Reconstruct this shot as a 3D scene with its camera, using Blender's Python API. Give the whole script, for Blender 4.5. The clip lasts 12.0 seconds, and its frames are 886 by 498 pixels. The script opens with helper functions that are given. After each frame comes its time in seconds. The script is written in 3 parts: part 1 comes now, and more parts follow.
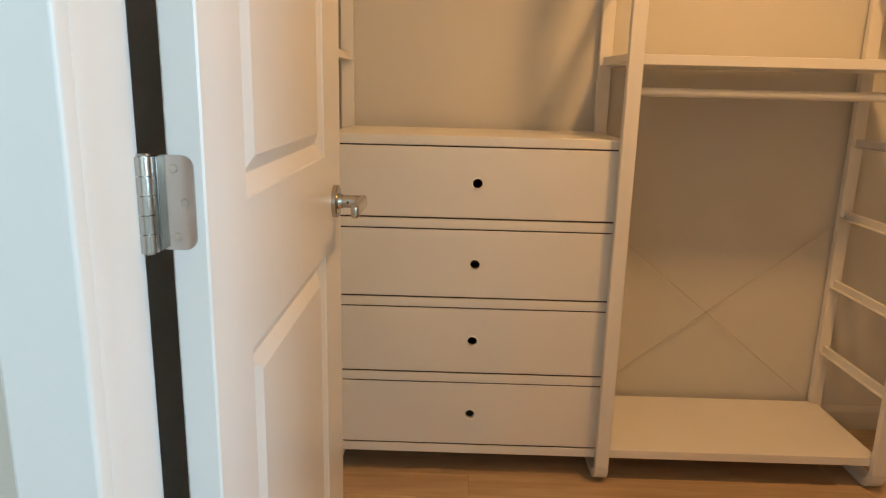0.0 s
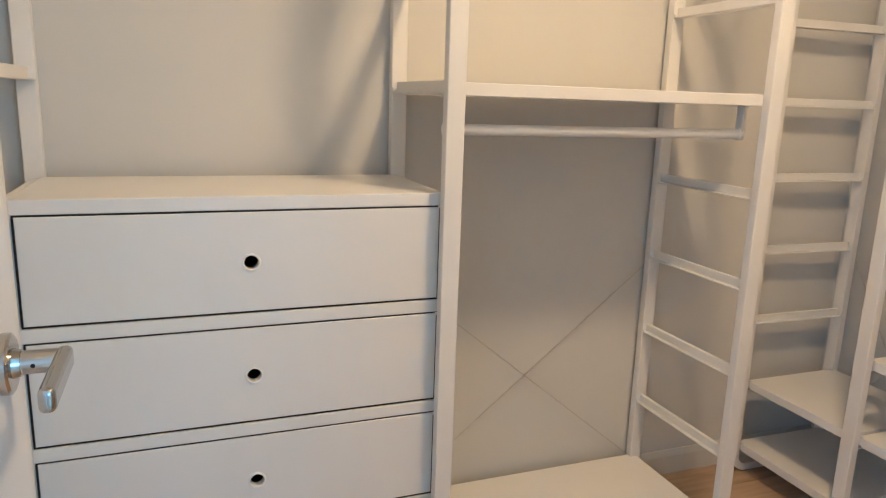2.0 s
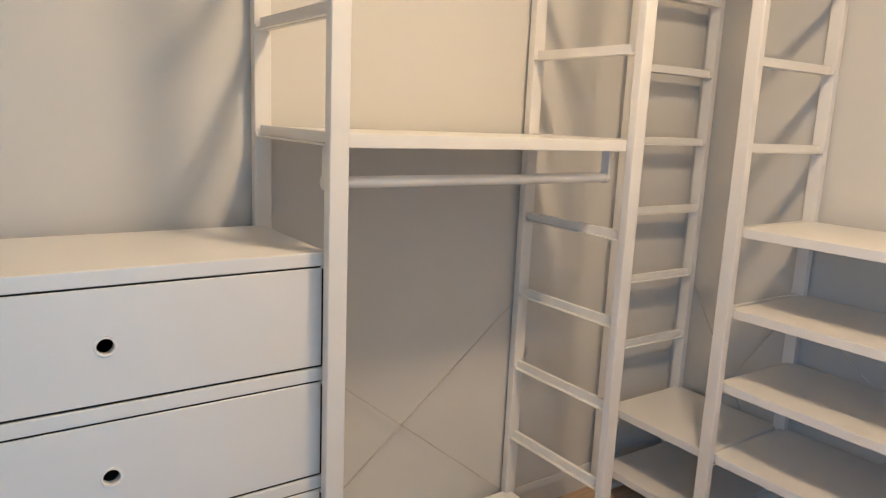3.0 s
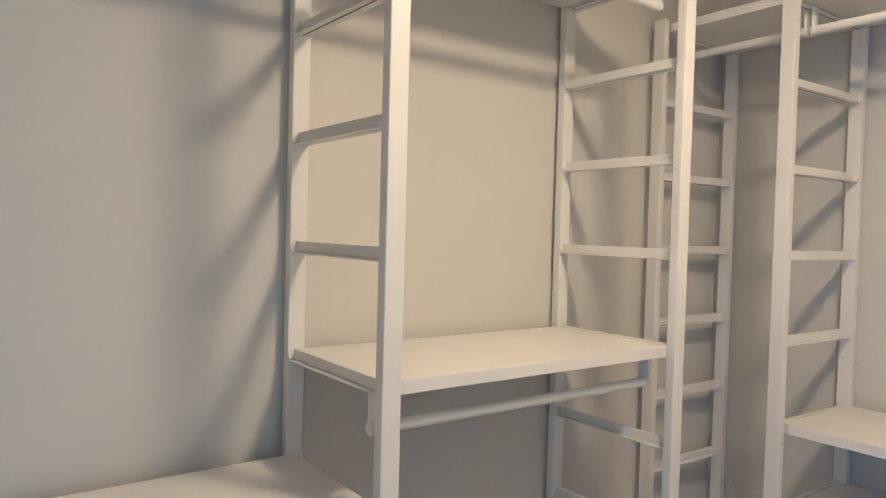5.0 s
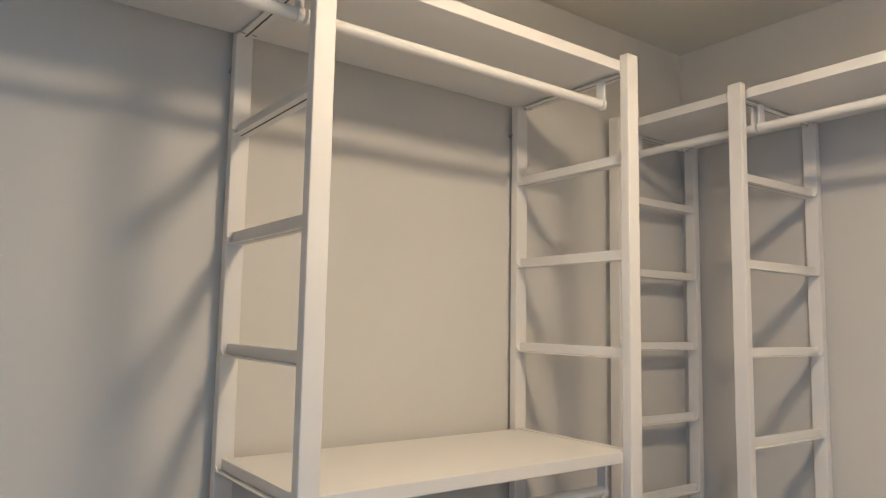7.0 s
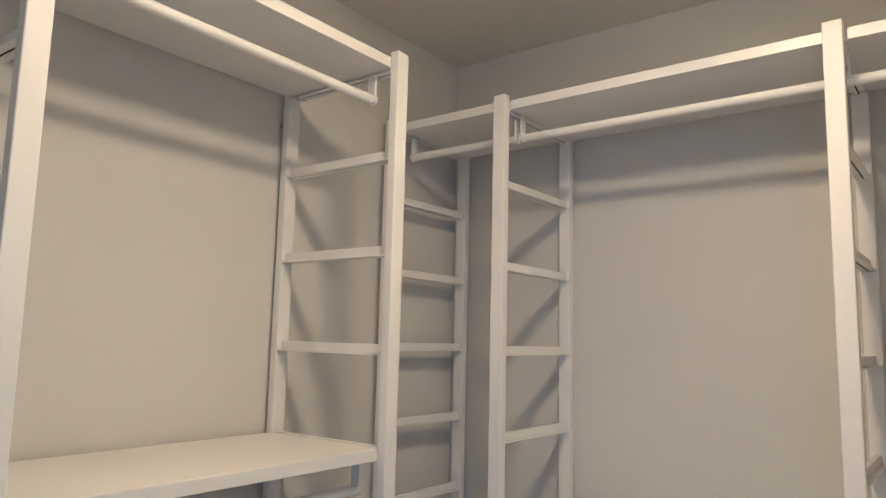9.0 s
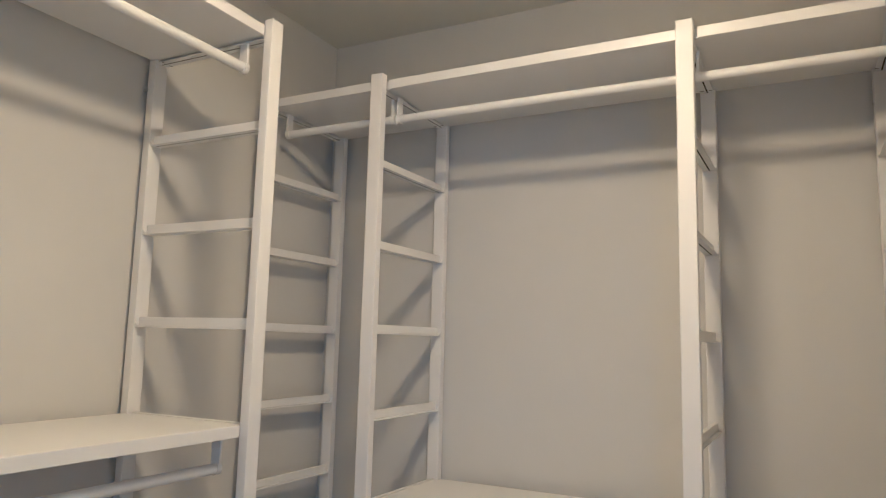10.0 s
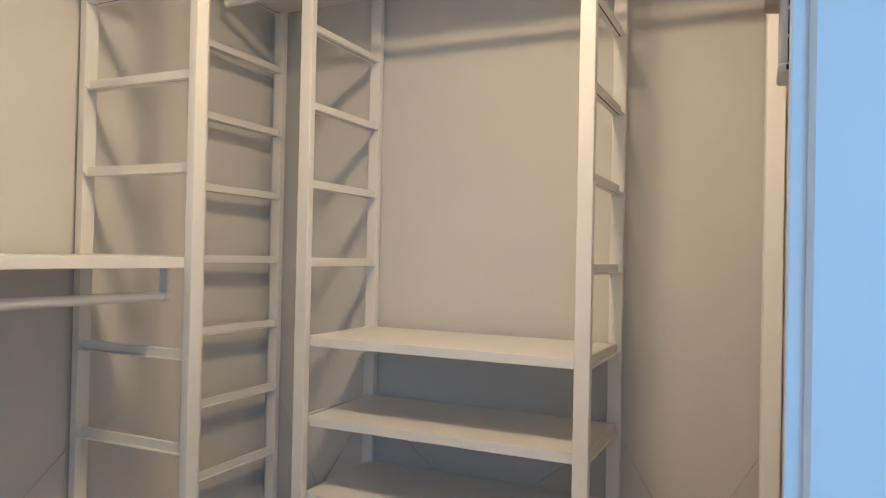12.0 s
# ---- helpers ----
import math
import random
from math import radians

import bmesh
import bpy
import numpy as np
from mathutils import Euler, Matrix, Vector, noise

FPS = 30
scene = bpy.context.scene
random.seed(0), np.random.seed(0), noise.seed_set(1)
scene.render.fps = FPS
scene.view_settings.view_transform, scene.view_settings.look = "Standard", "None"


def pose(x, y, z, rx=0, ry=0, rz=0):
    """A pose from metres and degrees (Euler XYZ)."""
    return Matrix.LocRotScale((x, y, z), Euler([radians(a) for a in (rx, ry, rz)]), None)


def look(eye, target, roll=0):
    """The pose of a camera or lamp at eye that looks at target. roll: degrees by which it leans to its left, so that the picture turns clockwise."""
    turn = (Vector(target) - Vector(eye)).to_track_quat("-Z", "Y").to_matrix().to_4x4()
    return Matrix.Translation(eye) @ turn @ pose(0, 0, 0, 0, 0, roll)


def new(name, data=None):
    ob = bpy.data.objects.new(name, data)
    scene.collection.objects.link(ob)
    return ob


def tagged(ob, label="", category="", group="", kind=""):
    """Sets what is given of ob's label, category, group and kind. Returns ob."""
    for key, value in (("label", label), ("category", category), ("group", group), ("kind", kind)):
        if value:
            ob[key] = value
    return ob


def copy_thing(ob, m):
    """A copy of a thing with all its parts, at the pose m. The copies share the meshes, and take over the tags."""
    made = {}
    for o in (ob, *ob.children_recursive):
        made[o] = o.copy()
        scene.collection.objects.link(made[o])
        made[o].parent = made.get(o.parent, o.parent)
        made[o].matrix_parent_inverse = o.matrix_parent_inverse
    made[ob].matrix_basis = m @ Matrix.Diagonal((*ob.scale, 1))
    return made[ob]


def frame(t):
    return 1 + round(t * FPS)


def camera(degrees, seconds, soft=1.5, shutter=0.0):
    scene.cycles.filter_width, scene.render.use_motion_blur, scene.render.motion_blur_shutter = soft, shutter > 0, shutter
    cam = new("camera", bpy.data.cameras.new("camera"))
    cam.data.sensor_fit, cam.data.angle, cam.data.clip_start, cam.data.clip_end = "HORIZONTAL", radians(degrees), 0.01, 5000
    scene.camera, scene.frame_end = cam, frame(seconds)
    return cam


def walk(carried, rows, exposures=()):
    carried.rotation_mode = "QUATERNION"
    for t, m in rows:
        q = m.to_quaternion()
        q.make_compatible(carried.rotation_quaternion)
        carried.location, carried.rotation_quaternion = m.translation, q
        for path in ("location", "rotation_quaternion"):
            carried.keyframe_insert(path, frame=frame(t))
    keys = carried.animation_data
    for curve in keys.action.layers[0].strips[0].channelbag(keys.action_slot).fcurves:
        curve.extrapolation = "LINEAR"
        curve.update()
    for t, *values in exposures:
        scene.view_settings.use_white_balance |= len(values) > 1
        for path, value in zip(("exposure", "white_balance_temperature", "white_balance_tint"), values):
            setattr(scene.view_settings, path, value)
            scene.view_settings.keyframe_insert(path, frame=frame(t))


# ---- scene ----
cam = camera(65.1, 12.0, soft=1.25)
PATH = [
    (0, (0.055, -0.042, 1.178), (0.026, 1.903, 0.713), 1.4),
    (0.5, (0.036, 0.136, 1.177), (0.184, 2.076, 0.713), 1.6),
    (1, (0.01, 0.294, 1.2), (0.295, 2.221, 0.747), 1.6),
    (1.5, (0.017, 0.41, 1.211), (0.422, 2.318, 0.768), 1.7),
    (2, (-0.002, 0.528, 1.231), (0.695, 2.354, 0.808), 1.9),
    (2.5, (-0.033, 0.62, 1.263), (0.932, 2.323, 0.854), 2.2),
    (2.7, (-0.042, 0.647, 1.273), (1.009, 2.301, 0.874), 2.2),
    (4.3, (-0.117, 0.792, 1.49), (1.107, 2.357, 1.264), 1.8),
    (4.5, (-0.116, 0.814, 1.499), (1.105, 2.388, 1.321), 1.8),
    (5, (-0.125, 0.835, 1.538), (1.062, 2.445, 1.482), 1.5),
    (5.5, (-0.119, 0.84, 1.565), (1.036, 2.473, 1.598), 1.4),
    (6, (-0.075, 0.82, 1.574), (1.055, 2.465, 1.689), 1.3),
    (6.5, (-0.035, 0.812, 1.577), (1.104, 2.447, 1.745), 1.2),
    (6.7, (-0.017, 0.8, 1.569), (1.132, 2.427, 1.76), 1.1),
    (8.5, (0.064, 0.787, 1.539), (1.541, 2.113, 1.786), 1.4),
    (9, (0.103, 0.775, 1.52), (1.688, 1.967, 1.777), 1.4),
    (9.5, (0.129, 0.759, 1.499), (1.824, 1.789, 1.758), 1.6),
    (10, (0.122, 0.751, 1.467), (1.884, 1.66, 1.726), 1.5),
    (10.5, (0.113, 0.717, 1.427), (1.903, 1.577, 1.661), 1.4),
    (11, (0.097, 0.666, 1.38), (1.901, 1.509, 1.56), 1.3),
    (11.5, (0.067, 0.614, 1.333), (1.882, 1.448, 1.442), 1.2),
    (12, (0.025, 0.578, 1.282), (1.847, 1.402, 1.302), 1.2),
]
EXPOSURES = [
    (0.0, -0.22, 7250, 13), (0.5, -0.06, 6450, 7), (1.0, 0.0, 5950, 5), (1.6, 0.16, 5000, 4), (2.1, 0.34, 4500, 3), (2.7, 0.36, 4400, 3), (4.5, 0.08, 4160, 2),
    (6.5, -0.08, 4110, 2), (8.5, -0.22, 4060, 2), (10.5, -0.14, 4030, 1), (11.0, -0.06, 4020, 1), (11.5, 0.0, 3900, 1), (12.0, 0.0, 4250, 1),
]
walk(cam, [(t, look(eye, target, roll)) for t, eye, target, roll in PATH], EXPOSURES)

# light and paint
LAMP, LAMP_COLOR = 174.0, (1.0, 0.55, 0.22)
DAY, DAY_EAST, DAY_WEST, DAY_COLOR = 22.0, 120.0, 14.0, (0.50, 0.76, 1.0)
WALL, CEIL = (0.620, 0.612, 0.580), (0.73, 0.715, 0.63)
WHITE, DOOR = (0.762, 0.754, 0.728), (0.69, 0.705, 0.72)
DAY_PALE, DAY_SOUTH = (0.68, 0.85, 1.0), (0.62, 0.86, 0.93)

# ---- world, lamps ----
world = bpy.data.worlds.new("sky")
scene.world = world
world.use_nodes = True
_n = world.node_tree.nodes
_sky = _n.new("ShaderNodeTexSky")
_sky.sky_type = "NISHITA"
_sky.sun_disc = False
_sky.sun_elevation = radians(40)
_sky.sun_rotation = radians(60)
world.node_tree.links.new(_sky.outputs[0], _n["Background"].inputs[0])
_n["Background"].inputs[1].default_value = 0.1

# daylight from unseen openings: east inferred, south and west added as fill
for energy, tone, width, eye, target in ((DAY, DAY_SOUTH, 1.6, (1.35, -2.57, 1.45), (1.35, 0.0, 1.45)), (DAY_EAST, DAY_COLOR, 1.4, (2.97, -1.3, 1.45), (0.0, -1.3, 1.45)), (DAY_WEST, DAY_PALE, 1.1, (-1.47, -0.4, 1.45), (0.0, -0.4, 1.45))):
    sky_lamp = new("assumed_daylight", bpy.data.lights.new("assumed_daylight", "AREA"))
    sky_lamp.data.shape = "RECTANGLE"
    sky_lamp.data.size, sky_lamp.data.size_y = width, 1.4
    sky_lamp.data.energy = energy
    sky_lamp.data.color = tone
    sky_lamp.matrix_world = look(eye, target)

# ---- materials ----
def material(name, color, rough=0.5, metal=0.0, vary=0.06, scale=3.0, bump=0.15, fine=180.0, coat=0.0, spec=0.5):
    m = bpy.data.materials.new(name)
    m.use_nodes = True
    nt = m.node_tree
    b = nt.nodes["Principled BSDF"]
    b.inputs["Metallic"].default_value = metal
    b.inputs["Specular IOR Level"].default_value = spec
    b.inputs["Coat Weight"].default_value = coat
    co = nt.nodes.new("ShaderNodeTexCoord")
    n1 = nt.nodes.new("ShaderNodeTexNoise")
    n1.inputs["Scale"].default_value = scale
    n1.inputs["Detail"].default_value = 5
    n2 = nt.nodes.new("ShaderNodeTexNoise")
    n2.inputs["Scale"].default_value = fine
    n2.inputs["Detail"].default_value = 3
    nt.links.new(co.outputs["Object"], n1.inputs["Vector"])
    nt.links.new(co.outputs["Object"], n2.inputs["Vector"])
    ramp = nt.nodes.new("ShaderNodeValToRGB")
    lo = [max(0.0, c * (1 - vary)) for c in color]
    hi = [min(1.0, c * (1 + vary)) for c in color]
    ramp.color_ramp.elements[0].position, ramp.color_ramp.elements[1].position = 0.3, 0.7
    ramp.color_ramp.elements[0].color = (*lo, 1)
    ramp.color_ramp.elements[1].color = (*hi, 1)
    nt.links.new(n1.outputs["Fac"], ramp.inputs["Fac"])
    nt.links.new(ramp.outputs["Color"], b.inputs["Base Color"])
    mr = nt.nodes.new("ShaderNodeMapRange")
    mr.inputs["To Min"].default_value = max(0.02, rough - 0.07)
    mr.inputs["To Max"].default_value = min(1.0, rough + 0.07)
    nt.links.new(n1.outputs["Fac"], mr.inputs["Value"])
    nt.links.new(mr.outputs["Result"], b.inputs["Roughness"])
    bp = nt.nodes.new("ShaderNodeBump")
    bp.inputs["Strength"].default_value = bump
    bp.inputs["Distance"].default_value = 0.001
    nt.links.new(n2.outputs["Fac"], bp.inputs["Height"])
    nt.links.new(bp.outputs["Normal"], b.inputs["Normal"])
    return m


def wood(name, dark, light, rough=0.42):
    m = material(name, light, rough)
    nt = m.node_tree
    b = nt.nodes["Principled BSDF"]
    co = nt.nodes.new("ShaderNodeTexCoord")
    info = nt.nodes.new("ShaderNodeObjectInfo")
    shift = nt.nodes.new("ShaderNodeVectorMath")
    shift.operation = "MULTIPLY_ADD"
    shift.inputs[1].default_value = (1.2, 14.0, 14.0)
    off = nt.nodes.new("ShaderNodeCombineXYZ")
    mul = nt.nodes.new("ShaderNodeMath")
    mul.operation = "MULTIPLY"
    mul.inputs[1].default_value = 37.0
    nt.links.new(info.outputs["Random"], mul.inputs[0])
    for k in range(3):
        nt.links.new(mul.outputs[0], off.inputs[k])
    nt.links.new(co.outputs["Object"], shift.inputs[0])
    nt.links.new(off.outputs[0], shift.inputs[2])
    grain = nt.nodes.new("ShaderNodeTexNoise")
    grain.inputs["Scale"].default_value = 3.0
    grain.inputs["Detail"].default_value = 7
    grain.inputs["Distortion"].default_value = 0.8
    nt.links.new(shift.outputs[0], grain.inputs["Vector"])
    ramp = nt.nodes.new("ShaderNodeValToRGB")
    ramp.color_ramp.elements[0].position, ramp.color_ramp.elements[1].position = 0.25, 0.75
    ramp.color_ramp.elements[0].color = (*dark, 1)
    ramp.color_ramp.elements[1].color = (*light, 1)
    nt.links.new(grain.outputs["Fac"], ramp.inputs["Fac"])
    hue = nt.nodes.new("ShaderNodeHueSaturation")
    val = nt.nodes.new("ShaderNodeMapRange")
    val.inputs["To Min"].default_value, val.inputs["To Max"].default_value = 0.86, 1.1
    nt.links.new(info.outputs["Random"], val.inputs["Value"])
    nt.links.new(val.outputs["Result"], hue.inputs["Value"])
    nt.links.new(ramp.outputs["Color"], hue.inputs["Color"])
    nt.links.new(hue.outputs["Color"], b.inputs["Base Color"])
    return m


def glow(name, color, strength):
    m = bpy.data.materials.new(name)
    m.use_nodes = True
    b = m.node_tree.nodes["Principled BSDF"]
    b.inputs["Base Color"].default_value = (0.9, 0.9, 0.88, 1)
    b.inputs["Emission Color"].default_value = (*color, 1)
    b.inputs["Emission Strength"].default_value = strength
    return m


M_WALL = material("wall_paint", WALL, 0.72, vary=0.025, scale=2.0, bump=0.25, fine=420, spec=0.3)
M_CEIL = material("ceiling_paint", CEIL, 0.85, vary=0.03, scale=2.0, bump=0.25, fine=300, spec=0.2)
M_WHITE = material("white_lacquer", WHITE, 0.46, vary=0.02, scale=5.0, bump=0.05, fine=300)
M_FOIL = material("white_board_foil", WHITE, 0.33, vary=0.02, scale=4.0, bump=0.06, fine=260)
M_DOOR = material("door_enamel", DOOR, 0.3, vary=0.02, scale=2.2, bump=0.1, fine=230)
M_TRIM = material("trim_enamel", DOOR, 0.32, vary=0.02, scale=3.0, bump=0.1, fine=160)
M_SKIRT = material("skirting_paint", WALL, 0.4, vary=0.03, scale=3.0, bump=0.1, fine=200)
M_STEEL = material("polished_nickel", (0.48, 0.47, 0.455), 0.16, metal=1.0, vary=0.05, scale=30, bump=0.03)
M_SCREW = material("screw_steel", (0.5, 0.49, 0.47), 0.32, metal=1.0, vary=0.08, scale=60, bump=0.05)
M_WIRE = material("galvanised_wire", (0.52, 0.50, 0.47), 0.38, metal=0.3, vary=0.08, scale=60, bump=0.1)
M_DARK = material("dark_seam_and_shade", (0.014, 0.012, 0.011), 0.8, vary=0.1, scale=20)
M_PLASTIC = material("white_plastic", (0.8, 0.79, 0.76), 0.4, vary=0.03, scale=20)
M_GREY = material("pale_grey_plastic", (0.55, 0.55, 0.58), 0.35, vary=0.03, scale=20)
M_BOX = material("drawer_inside", (0.25, 0.23, 0.2), 0.7, vary=0.08, scale=8)
M_OAK = wood("oak_laminate", (0.40, 0.277, 0.175), (0.56, 0.41, 0.265))
M_LAMP = glow("opal_glass", LAMP_COLOR, LAMP)

# ---- mesh helpers ----
def box(bm, lo, hi, bevel=0.0, seg=2):
    verts = bmesh.ops.create_cube(bm, size=1.0)["verts"]
    lo, hi = Vector(lo), Vector(hi)
    for v in verts:
        v.co = Vector([lo[i] + (v.co[i] + 0.5) * (hi[i] - lo[i]) for i in range(3)])
    if bevel:
        edges = list({e for v in verts for e in v.link_edges})
        bmesh.ops.bevel(bm, geom=edges, offset=bevel, segments=seg, profile=0.5, affect="EDGES")
    return bm


def tube(bm, a, b, r, seg=20, caps=True, r2=None):
    a, b = Vector(a), Vector(b)
    d = b - a
    m = Matrix.Translation((a + b) / 2) @ d.to_track_quat("Z", "Y").to_matrix().to_4x4()
    bmesh.ops.create_cone(bm, cap_ends=caps, segments=seg, radius1=r, radius2=r if r2 is None else r2, depth=d.length, matrix=m)
    return bm


def strip(bm, outline, lo, hi, axis=0):
    """A solid from a closed outline of pairs, drawn out along an axis."""
    def at(p, s):
        v = [p[0], p[1]]
        v.insert(axis, s)
        return bm.verts.new(v)
    a = [at(p, lo) for p in outline]
    b = [at(p, hi) for p in outline]
    n = len(outline)
    for i in range(n):
        bm.faces.new((a[i], a[(i + 1) % n], b[(i + 1) % n], b[i]))
    bm.faces.new(a[::-1])
    bm.faces.new(b)
    bmesh.ops.recalc_face_normals(bm, faces=bm.faces)
    return bm


def mesh_of(name, bm, mat, smooth=35):
    """The mesh of a bmesh: rounded where faces meet softly, crisp beside broad flat faces."""
    bmesh.ops.recalc_face_normals(bm, faces=bm.faces)
    limit = radians(smooth)
    for f in bm.faces:
        f.smooth = bool(smooth)
    for e in bm.edges:
        if len(e.link_faces) == 2:
            p, q = (f.calc_area() for f in e.link_faces)
            e.smooth = e.calc_face_angle(0) < limit and max(p, q) < 5 * min(p, q)
    me = bpy.data.meshes.new(name)
    bm.to_mesh(me)
    bm.free()
    me.materials.append(mat)
    return me


def part(name, bm, mat, parent, label=""):
    ob = new(name, mesh_of(name, bm, mat))
    ob.parent = parent
    if label:
        tagged(ob, label)
    return ob


def empty(name, m=None):
    ob = new(name)
    ob.empty_display_size = 0.1
    if m is not None:
        ob.matrix_world = m
    return ob


def setting(name, bm, mat, label, category):
    return tagged(new(name, mesh_of(name, bm, mat)), label, category, kind="structure")


B = bmesh.new

# ---- the plan ----
WEST, EAST, NORTH, SOUTH = -0.37, 2.174, 2.284, 0.508
CEILING = 2.555
JAMB_L, JAMB_R, DOORWALL_IN, DOORWALL_OUT = -0.245, 0.531, 0.61, 0.495
ROOM_S, ROOM_W, ROOM_E = -2.6, -1.5, 3.0
WIN_A, WIN_B = 0.5, 2.2

setting("wall_north", box(B(), (WEST - 0.12, NORTH, -0.02), (EAST + 0.12, NORTH + 0.12, CEILING)), M_WALL, "smooth wall in pale warm grey paint", "wall")
setting("wall_east", box(B(), (EAST, SOUTH - 0.14, -0.02), (EAST + 0.12, NORTH, CEILING)), M_WALL, "smooth wall in pale warm grey paint", "wall")
setting("wall_west", box(B(), (WEST - 0.12, DOORWALL_OUT, -0.02), (WEST, NORTH, CEILING)), M_WALL, "smooth wall in pale warm grey paint", "wall")
bm = B()
box(bm, (WEST, DOORWALL_OUT, -0.02), (JAMB_L - 0.02, DOORWALL_IN, CEILING))
setting("wall_south_west", bm, M_WALL, "painted wall beside the closet doorway", "wall")
setting("wall_south_head", box(B(), (JAMB_L - 0.02, DOORWALL_OUT, 2.07), (JAMB_R + 0.035, SOUTH, CEILING)), M_WALL, "painted wall above the closet doorway", "wall")
setting("wall_south_east", box(B(), (JAMB_R + 0.035, SOUTH - 0.14, -0.02), (EAST, SOUTH, CEILING)), M_WALL, "smooth wall in pale warm grey paint", "wall")
setting("ceiling", box(B(), (WEST - 0.12, SOUTH - 0.14, CEILING), (EAST + 0.12, NORTH + 0.12, CEILING + 0.1)), M_CEIL, "matt off-white plaster closet ceiling", "ceiling")

# the adjoining room, out of view; its south and west windows are made up
bm = B()
box(bm, (ROOM_W - 0.12, ROOM_S, -0.02), (ROOM_W, -1.0, CEILING))
box(bm, (ROOM_W - 0.12, 0.2, -0.02), (ROOM_W, DOORWALL_OUT, CEILING))
box(bm, (ROOM_W - 0.12, -1.0, -0.02), (ROOM_W, 0.2, 0.7))
box(bm, (ROOM_W - 0.12, -1.0, 2.2), (ROOM_W, 0.2, CEILING))
setting("room_wall_west", bm, M_WALL, "unseen painted window wall of the adjoining room", "wall")
bm = B()
box(bm, (ROOM_E, ROOM_S, -0.02), (ROOM_E + 0.12, -2.075, CEILING))
box(bm, (ROOM_E, -0.525, -0.02), (ROOM_E + 0.12, SOUTH - 0.14, CEILING))
box(bm, (ROOM_E, -2.075, -0.02), (ROOM_E + 0.12, -0.525, 0.7))
box(bm, (ROOM_E, -2.075, 2.2), (ROOM_E + 0.12, -0.525, CEILING))
setting("room_wall_east", bm, M_WALL, "unseen painted window wall of the adjoining room", "wall")
setting("room_wall_north_west", box(B(), (ROOM_W, DOORWALL_OUT, -0.02), (WEST - 0.12, DOORWALL_IN, CEILING)), M_WALL, "painted wall of the adjoining room", "wall")
setting("room_wall_north_east", box(B(), (EAST, SOUTH - 0.26, -0.02), (ROOM_E + 0.12, SOUTH - 0.14, CEILING)), M_WALL, "painted wall of the adjoining room", "wall")
bm = B()
box(bm, (ROOM_W - 0.12, ROOM_S - 0.12, -0.02), (WIN_A, ROOM_S, CEILING))
box(bm, (WIN_B, ROOM_S - 0.12, -0.02), (ROOM_E + 0.12, ROOM_S, CEILING))
box(bm, (WIN_A, ROOM_S - 0.12, -0.02), (WIN_B, ROOM_S, 0.7))
box(bm, (WIN_A, ROOM_S - 0.12, 2.2), (WIN_B, ROOM_S, CEILING))
setting("room_wall_south", bm, M_WALL, "unseen painted window wall of the adjoining room", "wall")
setting("room_ceiling", box(B(), (ROOM_W - 0.12, ROOM_S - 0.12, CEILING + 0.002), (ROOM_E + 0.12, SOUTH - 0.14, CEILING + 0.1)), M_CEIL, "matt off-white ceiling of the adjoining room", "ceiling")
# added south window, unseen, round the fill daylight
window = tagged(empty("window_1"), "assumed, unseen white framed window in the south wall of the adjoining room", "window", kind="structure")
bm = B()
for xa, za, xb, zb in ((WIN_A, 0.7, WIN_B, 0.75), (WIN_A, 2.15, WIN_B, 2.2), (WIN_A, 0.75, WIN_A + 0.05, 2.15), (WIN_B - 0.05, 0.75, WIN_B, 2.15), (1.33, 0.75, 1.37, 2.15)):
    box(bm, (xa, ROOM_S - 0.09, za), (xb, ROOM_S - 0.04, zb), 0.003)
part("window_frame", bm, M_TRIM, window)

window = tagged(empty("window_2"), "white framed window in the east wall of the adjoining room", "window", kind="structure")
bm = B()
for ya, za, yb, zb in ((-2.075, 0.7, -0.525, 0.75), (-2.075, 2.15, -0.525, 2.2), (-2.075, 0.75, -2.025, 2.15), (-0.575, 0.75, -0.525, 2.15), (-1.32, 0.75, -1.28, 2.15)):
    box(bm, (ROOM_E + 0.04, ya, za), (ROOM_E + 0.09, yb, zb), 0.003)
part("window_frame", bm, M_TRIM, window)

# added west window, unseen, for the daylight on the east jamb
window = tagged(empty("window_3"), "assumed, unseen narrow white framed window in the west wall of the adjoining room", "window", kind="structure")
bm = B()
for ya, za, yb, zb in ((-1.0, 0.7, 0.2, 0.75), (-1.0, 2.15, 0.2, 2.2), (-1.0, 0.75, -0.95, 2.15), (0.15, 0.75, 0.2, 2.15)):
    box(bm, (ROOM_W - 0.09, ya, za), (ROOM_W - 0.04, yb, zb), 0.003)
part("window_frame", bm, M_TRIM, window)

# floor slab; its planks come last
bm = box(B(), (ROOM_W - 0.12, ROOM_S - 0.12, -0.12), (ROOM_E + 0.12, DOORWALL_OUT, -0.012))
box(bm, (WEST - 0.12, DOORWALL_OUT, -0.12), (EAST + 0.12, NORTH + 0.12, -0.012))
floor = setting("floor", bm, M_DARK, "light oak laminate plank floor", "floor")

# baseboards
def baseboard(name, lo, hi, along):
    bm = B()
    h, d = 0.085, 0.013
    prof = [(0, 0), (d, 0), (d, h - 0.02), (d * 0.75, h - 0.008), (d * 0.35, h), (0, h)]
    if along == "x":
        strip(bm, [(NORTH - p, q) for p, q in prof], lo, hi, 0)
    else:
        strip(bm, [(EAST - p, q) for p, q in prof], lo, hi, 1)
    return setting(name, bm, M_SKIRT, "low skirting board in the wall's pale paint", "baseboard")


baseboard("baseboard_north", WEST, EAST - 0.013, "x")
baseboard("baseboard_east", SOUTH, NORTH, "y")

